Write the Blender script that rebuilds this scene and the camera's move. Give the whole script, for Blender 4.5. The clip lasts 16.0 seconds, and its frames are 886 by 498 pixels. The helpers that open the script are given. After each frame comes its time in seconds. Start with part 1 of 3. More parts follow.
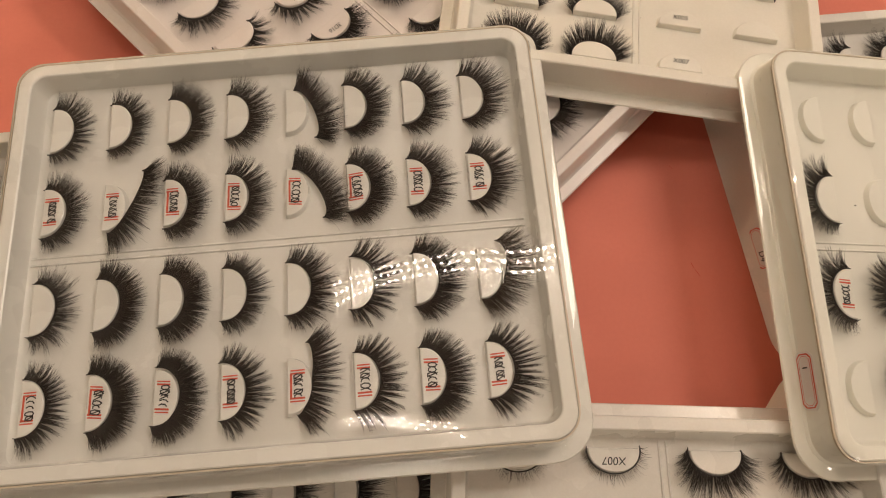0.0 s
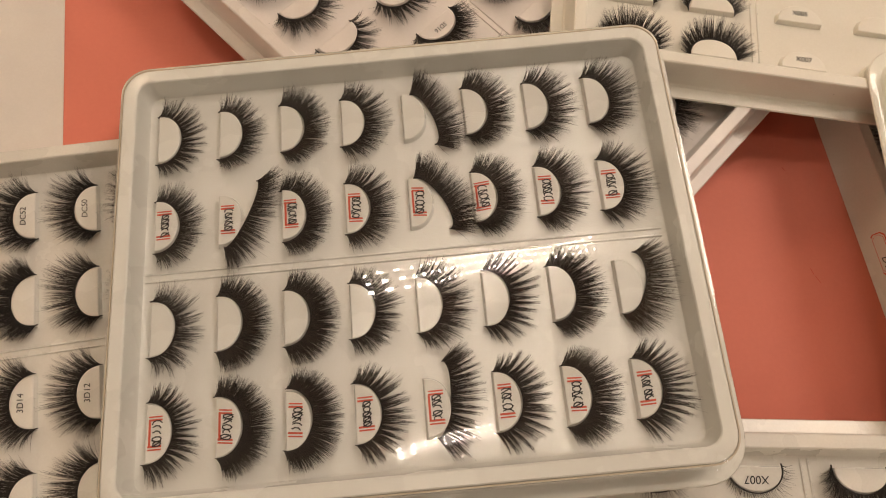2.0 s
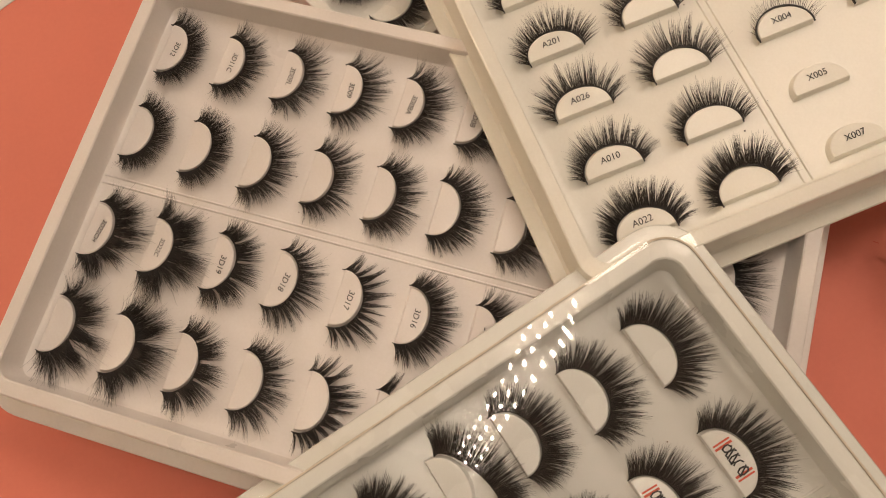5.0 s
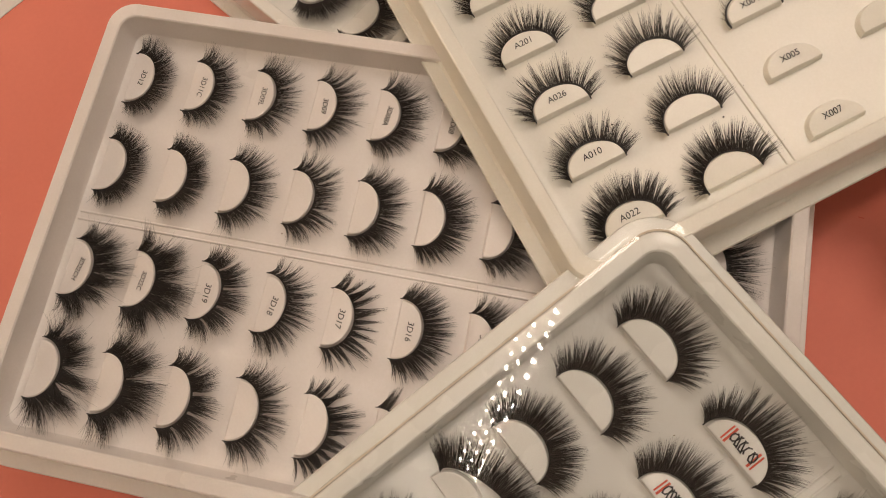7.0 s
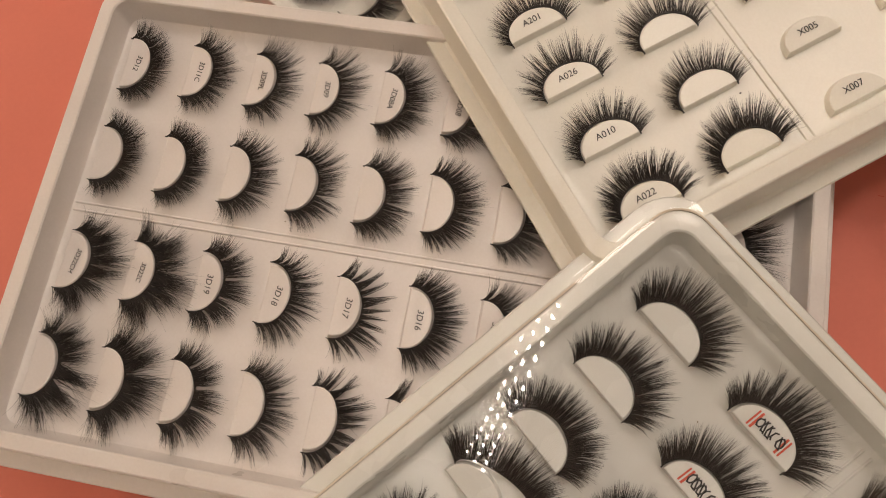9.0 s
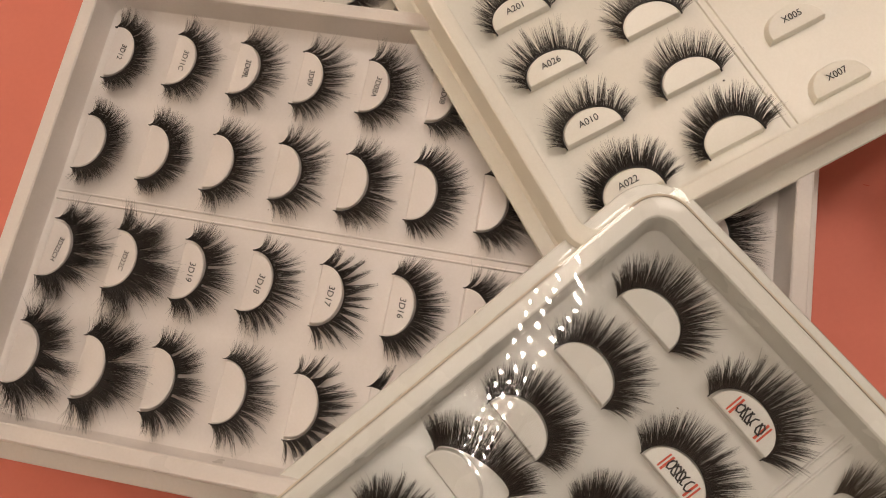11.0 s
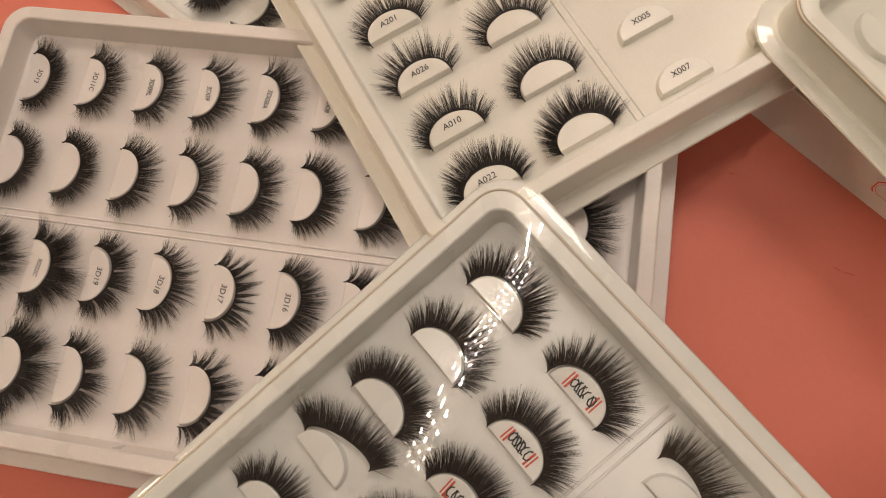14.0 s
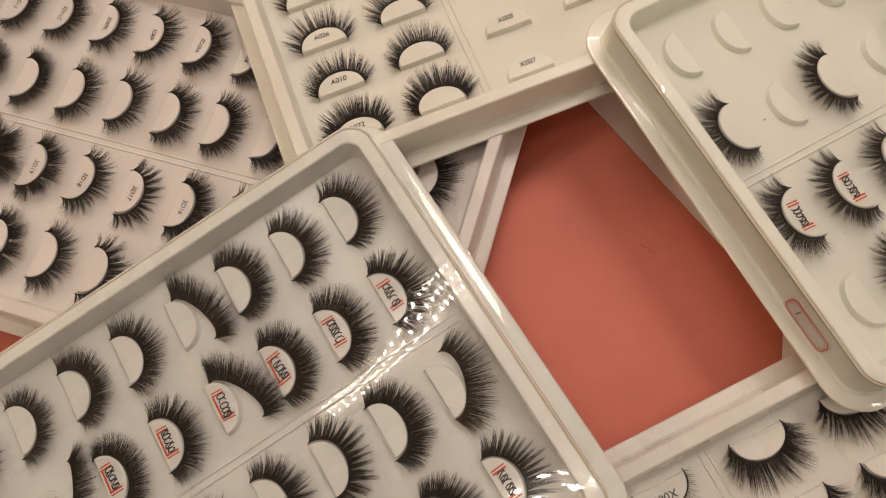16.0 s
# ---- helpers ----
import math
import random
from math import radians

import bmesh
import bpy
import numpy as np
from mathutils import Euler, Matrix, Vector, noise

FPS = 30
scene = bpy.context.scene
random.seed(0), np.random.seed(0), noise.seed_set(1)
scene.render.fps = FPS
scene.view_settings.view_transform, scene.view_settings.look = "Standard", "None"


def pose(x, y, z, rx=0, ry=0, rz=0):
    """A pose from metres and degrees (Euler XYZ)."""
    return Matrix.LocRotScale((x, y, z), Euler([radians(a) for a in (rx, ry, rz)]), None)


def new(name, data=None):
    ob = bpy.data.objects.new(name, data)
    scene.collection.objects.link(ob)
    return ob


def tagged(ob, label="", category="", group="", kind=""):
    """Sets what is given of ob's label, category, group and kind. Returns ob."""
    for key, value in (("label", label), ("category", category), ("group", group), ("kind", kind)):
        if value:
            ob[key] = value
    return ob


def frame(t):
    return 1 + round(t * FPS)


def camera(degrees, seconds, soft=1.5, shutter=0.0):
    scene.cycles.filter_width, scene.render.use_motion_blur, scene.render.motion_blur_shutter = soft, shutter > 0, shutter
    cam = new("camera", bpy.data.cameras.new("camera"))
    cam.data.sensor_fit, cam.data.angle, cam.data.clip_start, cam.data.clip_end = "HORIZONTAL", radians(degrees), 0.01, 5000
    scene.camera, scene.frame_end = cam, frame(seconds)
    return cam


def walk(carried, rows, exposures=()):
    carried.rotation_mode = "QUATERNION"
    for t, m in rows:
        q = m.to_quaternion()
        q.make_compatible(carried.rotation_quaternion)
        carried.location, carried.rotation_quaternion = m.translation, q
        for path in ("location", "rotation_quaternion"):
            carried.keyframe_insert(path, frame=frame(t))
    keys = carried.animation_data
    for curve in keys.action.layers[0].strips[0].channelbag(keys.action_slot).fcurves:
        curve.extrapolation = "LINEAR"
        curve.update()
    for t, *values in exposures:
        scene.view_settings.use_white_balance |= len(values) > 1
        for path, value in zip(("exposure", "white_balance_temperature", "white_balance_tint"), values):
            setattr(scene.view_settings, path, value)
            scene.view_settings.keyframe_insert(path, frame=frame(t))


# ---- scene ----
# ---- camera ----
cam = camera(65.0, 16.0, soft=1.0)
PATH = [
    (0, 0.05002, -0.10941, 0.34930, 19.509, -4.246, -0.143),
    (0.5, 0.04438, -0.10655, 0.35844, 19.365, -4.147, 0.158),
    (1, 0.02719, -0.10672, 0.35126, 18.938, -4.172, 0.732),
    (1.5, 0.00322, -0.10291, 0.33986, 18.550, -4.124, 0.586),
    (2, -0.00750, -0.09445, 0.33563, 18.585, -4.130, -0.630),
    (2.5, -0.00215, -0.05190, 0.32568, 18.012, -2.892, -2.760),
    (3, 0.01774, 0.00796, 0.31889, 17.504, -0.566, -10.301),
    (3.5, 0.02231, 0.04258, 0.31468, 15.837, 3.770, -18.025),
    (4, 0.02735, 0.06318, 0.31059, 14.827, 5.511, -22.970),
    (4.2, 0.02675, 0.07076, 0.30743, 14.300, 5.381, -24.495),
    (6.3, 0.02483, 0.07501, 0.30719, 15.430, 4.618, -31.108),
    (6.5, 0.02412, 0.07491, 0.30627, 15.238, 4.615, -31.840),
    (7, 0.02463, 0.07685, 0.30407, 14.867, 4.688, -32.881),
    (7.5, 0.02274, 0.08066, 0.29761, 14.193, 4.616, -33.441),
    (8, 0.01961, 0.08126, 0.29531, 14.366, 4.563, -33.489),
    (8.5, 0.01904, 0.08001, 0.29508, 14.409, 4.685, -33.832),
    (11, 0.02186, 0.07100, 0.29201, 14.539, 4.688, -33.776),
    (11.5, 0.02639, 0.06613, 0.29484, 14.417, 4.990, -33.782),
    (12, 0.03093, 0.05900, 0.29716, 14.572, 5.123, -33.977),
    (12.5, 0.04041, 0.04945, 0.30077, 14.515, 5.926, -34.191),
    (13, 0.04560, 0.04345, 0.30299, 14.364, 6.162, -34.536),
    (13.5, 0.05301, 0.03829, 0.30341, 14.866, 6.519, -34.565),
    (14, 0.06521, 0.03062, 0.30601, 14.730, 6.664, -35.280),
    (14.5, 0.07874, 0.01809, 0.31046, 14.460, 7.098, -35.731),
    (15, 0.08683, -0.00193, 0.32004, 15.149, 6.867, -34.126),
    (15.5, 0.09461, -0.02603, 0.33074, 16.905, 6.155, -31.736),
    (16, 0.09479, -0.05651, 0.34361, 18.169, 4.605, -27.426),
]
walk(cam, [(t, pose(x, y, z, rx, ry, rz)) for t, x, y, z, rx, ry, rz in PATH],
     [(0, 0.10, 6780, 10), (4.2, 0.09, 6900, 10), (7, 0.0, 6520, 10), (11, 0.02, 6380, 10), (16, 0.08, 6350, 10)])

# ---- world and light ----
world = bpy.data.worlds.new("room_air")
world.use_nodes = True
scene.world = world
world.node_tree.nodes["Background"].inputs["Color"].default_value = (1.0, 0.88, 0.76, 1)
world.node_tree.nodes["Background"].inputs["Strength"].default_value = 0.05
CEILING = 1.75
# added fill light, placed where the lids do not mirror it: x, y, watts, side, colour
FILL_PANELS = (
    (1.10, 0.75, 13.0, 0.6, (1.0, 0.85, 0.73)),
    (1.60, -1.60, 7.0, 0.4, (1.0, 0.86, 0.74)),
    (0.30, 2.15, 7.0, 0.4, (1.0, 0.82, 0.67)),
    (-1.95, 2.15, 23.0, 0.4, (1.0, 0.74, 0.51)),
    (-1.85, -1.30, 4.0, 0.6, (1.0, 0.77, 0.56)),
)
LAMPS = ((0.00, 0.42, 16, 30), (-0.20, -0.27, 16, 12))


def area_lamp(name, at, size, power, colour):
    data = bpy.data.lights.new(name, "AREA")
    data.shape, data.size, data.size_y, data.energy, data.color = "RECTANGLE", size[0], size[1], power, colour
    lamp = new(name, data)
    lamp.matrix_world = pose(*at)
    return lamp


for px, py, power, side, colour in FILL_PANELS:
    area_lamp("fill_panel_glow", (px, py, CEILING - 0.035), (side, side), power, colour)


# ---- materials ----
def material(name):
    m = bpy.data.materials.new(name)
    m.use_nodes = True
    nt = m.node_tree
    return m, nt, nt.nodes["Principled BSDF"]


def add(nt, kind, **values):
    n = nt.nodes.new(kind)
    for key, value in values.items():
        n.inputs[key].default_value = value
    return n


def mottled(name, low, high, scale, rough, rough_spread=0.08, bump=0.0, bump_scale=300.0, fine=900.0, coat=0.0, spec=0.5, dirt=False):
    """Two scales of colour, uneven gloss and fine relief, in object space."""
    m, nt, p = material(name)
    co = nt.nodes.new("ShaderNodeTexCoord")
    big = add(nt, "ShaderNodeTexNoise", Scale=scale, Detail=4.0, Roughness=0.6)
    small = add(nt, "ShaderNodeTexNoise", Scale=fine, Detail=2.0)
    for n in (big, small):
        nt.links.new(co.outputs["Object"], n.inputs["Vector"])
    mix = nt.nodes.new("ShaderNodeMath")
    mix.operation = "MULTIPLY_ADD"
    mix.inputs[1].default_value = 0.35
    half = nt.nodes.new("ShaderNodeMath")
    half.operation = "MULTIPLY"
    half.inputs[1].default_value = 0.65
    nt.links.new(big.outputs["Fac"], half.inputs[0])
    nt.links.new(small.outputs["Fac"], mix.inputs[0])
    nt.links.new(half.outputs[0], mix.inputs[2])
    ramp = nt.nodes.new("ShaderNodeValToRGB")
    ramp.color_ramp.elements[0].position, ramp.color_ramp.elements[0].color = 0.3, (*low, 1)
    ramp.color_ramp.elements[1].position, ramp.color_ramp.elements[1].color = 0.7, (*high, 1)
    nt.links.new(mix.outputs[0], ramp.inputs["Fac"])
    if dirt:
        # sparse tiny specks of dirt
        cells = add(nt, "ShaderNodeTexVoronoi", Scale=85.0)
        few = add(nt, "ShaderNodeTexNoise", Scale=31.0, Detail=1.0)
        spot, rare, both = (nt.nodes.new("ShaderNodeMath") for _ in range(3))
        spot.operation, rare.operation, both.operation = "LESS_THAN", "GREATER_THAN", "MULTIPLY"
        spot.inputs[1].default_value, rare.inputs[1].default_value = 0.026, 0.60
        tint = nt.nodes.new("ShaderNodeMix")
        tint.data_type = "RGBA"
        tint.inputs["B"].default_value = (0.22, 0.16, 0.10, 1)
        nt.links.new(co.outputs["Object"], cells.inputs["Vector"])
        nt.links.new(co.outputs["Object"], few.inputs["Vector"])
        nt.links.new(cells.outputs["Distance"], spot.inputs[0])
        nt.links.new(few.outputs["Fac"], rare.inputs[0])
        nt.links.new(spot.outputs[0], both.inputs[0])
        nt.links.new(rare.outputs[0], both.inputs[1])
        nt.links.new(both.outputs[0], tint.inputs["Factor"])
        nt.links.new(ramp.outputs["Color"], tint.inputs["A"])
        nt.links.new(tint.outputs["Result"], p.inputs["Base Color"])
    else:
        nt.links.new(ramp.outputs["Color"], p.inputs["Base Color"])
    gloss = nt.nodes.new("ShaderNodeMapRange")
    gloss.inputs["To Min"].default_value, gloss.inputs["To Max"].default_value = rough - rough_spread, rough + rough_spread
    nt.links.new(big.outputs["Fac"], gloss.inputs["Value"])
    nt.links.new(gloss.outputs["Result"], p.inputs["Roughness"])
    p.inputs["Specular IOR Level"].default_value = spec
    p.inputs["Coat Weight"].default_value = coat
    p.inputs["Coat Roughness"].default_value = 0.11
    if bump:
        rel = add(nt, "ShaderNodeTexNoise", Scale=bump_scale, Detail=3.0)
        nt.links.new(co.outputs["Object"], rel.inputs["Vector"])
        b = add(nt, "ShaderNodeBump", Strength=bump, Distance=0.001)
        nt.links.new(rel.outputs["Fac"], b.inputs["Height"])
        nt.links.new(b.outputs["Normal"], p.inputs["Normal"])
    return m


CREAM = mottled("cream_white_plastic", (0.76, 0.745, 0.69), (0.84, 0.825, 0.78), 18, 0.27, 0.10, 0.10, 60, coat=0.3, dirt=True)
YELLOWED = mottled("yellowed_white_plastic", (0.80, 0.78, 0.70), (0.87, 0.85, 0.78), 18, 0.35, 0.10, 0.10, 60, coat=0.10, spec=0.38, dirt=True)
PALE = mottled("pale_white_plastic", (0.76, 0.71, 0.67), (0.83, 0.78, 0.75), 18, 0.30, 0.10, 0.10, 60, dirt=True)
CORAL = mottled("coral_paper", (0.72, 0.215, 0.155), (0.76, 0.235, 0.17), 9, 0.55, 0.06, 0.05, 500, fine=400, spec=0.22)
PAPER = mottled("white_paper", (0.74, 0.70, 0.66), (0.80, 0.76, 0.72), 30, 0.75, 0.05, 0.1, 900)
INK = mottled("black_ink", (0.012, 0.012, 0.014), (0.03, 0.03, 0.03), 400, 0.5)
RED_INK = mottled("red_print", (0.62, 0.08, 0.04), (0.72, 0.13, 0.07), 500, 0.5)
TAN = mottled("brownish_seam", (0.56, 0.47, 0.36), (0.72, 0.64, 0.52), 60, 0.4)
BAND = mottled("black_lash_band", (0.010, 0.009, 0.008), (0.02, 0.018, 0.016), 500, 0.45)
WALL = mottled("warm_wall_paint", (0.55, 0.50, 0.42), (0.60, 0.55, 0.47), 3, 0.7)
FLOOR = mottled("floor_tile", (0.30, 0.26, 0.21), (0.36, 0.31, 0.26), 4, 0.4)


def hair_material(name, low, high):
    m, nt, p = material(name)
    geo = nt.nodes.new("ShaderNodeNewGeometry")
    ramp = nt.nodes.new("ShaderNodeValToRGB")
    ramp.color_ramp.elements[0].color = (*low, 1)
    ramp.color_ramp.elements[1].color = (*high, 1)
    nt.links.new(geo.outputs["Random Per Island"], ramp.inputs["Fac"])
    nt.links.new(ramp.outputs["Color"], p.inputs["Base Color"])
    p.inputs["Roughness"].default_value = 0.42
    p.inputs["Specular IOR Level"].default_value = 0.35
    return m


HAIR = hair_material("black_lash_fibre", (0.018, 0.0165, 0.0155), (0.070, 0.062, 0.058))
BROWN_HAIR = hair_material("brown_black_lash_fibre", (0.030, 0.024, 0.019), (0.110, 0.088, 0.070))


def clear_film():
    m, nt, p = material("clear_plastic_film")
    nt.nodes.remove(p)
    out = nt.nodes["Material Output"]
    co = nt.nodes.new("ShaderNodeTexCoord")
    wave = add(nt, "ShaderNodeTexNoise", Scale=22.0, Detail=0.0)
    nt.links.new(co.outputs["Object"], wave.inputs["Vector"])
    bump = add(nt, "ShaderNodeBump", Strength=0.05, Distance=0.004)
    nt.links.new(wave.outputs["Fac"], bump.inputs["Height"])
    clear = nt.nodes.new("ShaderNodeBsdfTransparent")
    clear.inputs["Color"].default_value = (0.965, 0.97, 0.97, 1)
    gloss = nt.nodes.new("ShaderNodeBsdfGlossy")
    gloss.inputs["Roughness"].default_value = 0.004
    gloss.inputs["Color"].default_value = (1, 1, 1, 1)
    nt.links.new(bump.outputs["Normal"], gloss.inputs["Normal"])
    fres = add(nt, "ShaderNodeFresnel", IOR=1.6)
    nt.links.new(bump.outputs["Normal"], fres.inputs["Normal"])
    mix = nt.nodes.new("ShaderNodeMixShader")
    nt.links.new(fres.outputs[0], mix.inputs[0])
    nt.links.new(clear.outputs[0], mix.inputs[1])
    nt.links.new(gloss.outputs[0], mix.inputs[2])
    nt.links.new(mix.outputs[0], out.inputs["Surface"])
    return m


FILM = clear_film()


def glowing(name, colour, strength):
    m, nt, p = material(name)
    p.inputs["Base Color"].default_value = (0.8, 0.8, 0.8, 1)
    p.inputs["Emission Color"].default_value = (*colour, 1)
    p.inputs["Emission Strength"].default_value = strength
    return m


LED = glowing("lit_led", (1.0, 0.88, 0.75), 150.0)


# ---- small builders ----
def mesh_of(bm, name, mat, smooth=False):
    me = bpy.data.meshes.new(name)
    bm.to_mesh(me)
    bm.free()
    me.materials.append(mat)
    if smooth:
        for poly in me.polygons:
            poly.use_smooth = True
        me.set_sharp_from_angle(angle=radians(32))
    return me


def part(name, me, parent, label="", m=None):
    ob = new(name, me)
    ob.parent = parent
    if m is not None:
        ob.matrix_basis = m
    if label:
        tagged(ob, label)
    return ob


def box(bm, x0, x1, y0, y1, z0, z1):
    v = [bm.verts.new((x, y, z)) for z in (z0, z1) for y in (y0, y1) for x in (x0, x1)]
    for f in ((0, 2, 3, 1), (4, 5, 7, 6), (0, 1, 5, 4), (2, 6, 7, 3), (0, 4, 6, 2), (1, 3, 7, 5)):
        bm.faces.new([v[i] for i in f])


def round_ring(w, d, r, z, n=8):
    """Points of a rectangle with rounded corners, anticlockwise."""
    pts = []
    for cx, cy, a0 in ((w / 2 - r, d / 2 - r, 0), (-w / 2 + r, d / 2 - r, 90), (-w / 2 + r, -d / 2 + r, 180), (w / 2 - r, -d / 2 + r, 270)):
        for k in range(n + 1):
            a = radians(a0 + 90 * k / n)
            pts.append((cx + r * math.cos(a), cy + r * math.sin(a), z))
    return pts


def loft(bm, rings, cap_first=True, cap_last=True):
    rows = [[bm.verts.new(p) for p in ring] for ring in rings]
    for a, b in zip(rows, rows[1:]):
        for i in range(len(a)):
            j = (i + 1) % len(a)
            bm.faces.new((a[i], a[j], b[j], b[i]))
    if cap_first:
        bm.faces.new(rows[0][::-1])
    if cap_last:
        bm.faces.new(rows[-1])
    return rows


# ---- the room ----
def slab(name, x0, x1, y0, y1, z0, z1, mat, label, category):
    bm = bmesh.new()
    box(bm, x0, x1, y0, y1, z0, z1)
    return tagged(new(name, mesh_of(bm, name, mat)), label, category, kind="structure")


slab("floor", -2.2, 2.2, -2.2, 2.4, -0.80, -0.75, FLOOR, "plain warm grey tiled floor of the room", "floor")
slab("ceiling", -2.2, 2.2, -2.2, 2.4, CEILING + 0.02, CEILING + 0.10, WALL, "plain cream ceiling with a lamp", "ceiling")
slab("wall_north", -2.2, 2.2, 2.4, 2.5, -0.75, CEILING + 0.02, WALL, "plain cream painted wall", "wall")
slab("wall_south", -2.2, 2.2, -2.3, -2.2, -0.75, CEILING + 0.02, WALL, "plain cream painted wall", "wall")
slab("wall_east", 2.2, 2.3, -2.2, 2.4, -0.75, CEILING + 0.02, WALL, "plain cream painted wall", "wall")
slab("wall_west", -2.3, -2.2, -2.2, 2.4, -0.75, CEILING + 0.02, WALL, "plain cream painted wall", "wall")


def build_table():
    table = tagged(new("table"), "low display table under a coral sheet", "table")
    bm = bmesh.new()
    loft(bm, [round_ring(1.5, 1.2, 0.02, z) for z in (-0.040, -0.002)])
    part("tabletop", mesh_of(bm, "tabletop", PALE), table)
    bm = bmesh.new()
    box(bm, -0.025, 0.025, -0.025, 0.025, -0.75, -0.040)
    leg = mesh_of(bm, "leg", PALE)
    for sx in (-0.68, 0.68):
        for sy in (-0.53, 0.53):
            part("leg", leg, table, m=pose(sx, sy, 0))
    table.location = (0.07, 0.08, 0)


build_table()
bm = bmesh.new()
loft(bm, [round_ring(1.46, 1.16, 0.004, z) for z in (-0.0019, 0.0)])
coral = tagged(new("coral_sheet", mesh_of(bm, "coral_sheet", CORAL)), "matt coral pink sheet spread over the table", "table cover")
coral.location = (0.07, 0.08, 0)


def build_lamp(x0, y0, turn, count):
    lamp = tagged(new("ceiling_lamp"), "lit ceiling lamp with rows of small square LEDs", "ceiling lamp")
    bm = bmesh.new()
    loft(bm, [round_ring(0.031 * count + 0.08, 0.16, 0.02, z) for z in (-0.05, 0.02)])
    part("housing", mesh_of(bm, "housing", PALE), lamp)
    bm = bmesh.new()
    for i in range(count):
        for j in range(3):
            x, y = 0.031 * (i - (count - 1) / 2), -0.033 + 0.033 * j
            box(bm, x - 0.0042, x + 0.0042, y - 0.0042, y + 0.0042, -0.056, -0.052)
    tagged(part("led_rows", mesh_of(bm, "led_rows", LED), lamp, "rows of glowing white LEDs"), kind="stuff")
    lamp.matrix_world = pose(x0, y0, CEILING, 0, 0, turn)


for lamp_place in LAMPS:
    build_lamp(*lamp_place)


# housing for one added fill panel; only the LED lamps are known sources
def build_fill_panel(px, py, side):
    panel = tagged(new("fill_panel"), "added unseen fill panel on the ceiling with a pale frame", "ceiling lamp")
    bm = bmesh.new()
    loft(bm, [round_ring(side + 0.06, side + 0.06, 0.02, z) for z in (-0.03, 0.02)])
    part("fill_panel_housing", mesh_of(bm, "fill_panel_housing", PALE), panel)
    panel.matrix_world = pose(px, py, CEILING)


for px, py, power, side, colour in FILL_PANELS:
    build_fill_panel(px, py, side)

# ---- trays ----
RIM_W, RIM_D, TOP, BASE, FLOOR_Z = 0.2455, 0.1943, 0.0090, -0.0090, -0.0030
OFF_X = -0.0025
STEP, ROW_IN, ROW_OUT, SHIFT = 0.02843, 0.0234, 0.0663, -0.0078
ROW_Y = (ROW_OUT, ROW_IN, -ROW_IN, -ROW_OUT)
CHORD, DEPTH = 0.0117, 0.0098
ARC_X = -0.0050


def grow(g, z, r, n=8, reach=0.0):
    """A ring of the tray's outline, g metres outside the rim; reach lengthens the tray at its +x end."""
    return [(x + OFF_X + reach / 2, y, h) for x, y, h in round_ring(RIM_W + reach + 2 * g, RIM_D + 2 * g, r, z, n)]


def tray_body(mat, flange=True, reach=0.0):
    foot = [
        (0.0085, BASE, 0.0185), (0.0090, BASE + 0.0006, 0.019), (0.0085, BASE + 0.0014, 0.0185),
        (0.0030, BASE + 0.0018, 0.014), (0.0018, BASE + 0.0030, 0.0128),
    ] if flange else [(0.0100, BASE, 0.020), (0.0096, BASE + 0.0010, 0.0196)]
    upper = [
        (0.0006, TOP - 0.0016, 0.0118), (0.0002, TOP - 0.0004, 0.0114), (-0.0004, TOP, 0.0110),
        (-0.0054, TOP, 0.0075), (-0.0060, TOP - 0.0005, 0.0070), (-0.0074, FLOOR_Z + 0.0016, 0.0058),
        (-0.0080, FLOOR_Z + 0.0005, 0.0054), (-0.0092, FLOOR_Z, 0.0050),
    ]
    bm = bmesh.new()
    loft(bm, [grow(g, z, r, reach=reach) for g, z, r in foot + upper])
    return mesh_of(bm, "tray_body", mat, True)


def ridge_mesh(mat, reach=0.0):
    bm = bmesh.new()
    for y in (-0.0017, 0.0017):
        rings = []
        for x in (-0.1165, 0.1100 + reach):
            rings.append([(x, y - 0.0006, FLOOR_Z), (x, y - 0.0002, FLOOR_Z + 0.0006), (x, y + 0.0002, FLOOR_Z + 0.0006), (x, y + 0.0006, FLOOR_Z)])
        loft(bm, rings)
    return mesh_of(bm, "divider_ridge", mat)


def mount_mesh(mat):
    """A half-moon platform, its straight side towards -x."""
    bm = bmesh.new()
    rings = []
    for g, z in ((0.0007, FLOOR_Z - 0.0002), (0.0001, FLOOR_Z + 0.0018), (0.0, -0.0003), (-0.0004, 0.0)):
        ring = [(ARC_X - g, CHORD + g, z), (ARC_X - g, -CHORD - g, z)]
        for k in range(25):
            a = radians(-90 + 180 * k / 24)
            ring.append((ARC_X + 0.0004 + (DEPTH + g) * math.cos(a) ** 0.9, (CHORD + g) * math.sin(a), z))
        rings.append(ring)
    loft(bm, rings, False, True)
    return mesh_of(bm, "half_moon_mount", mat)


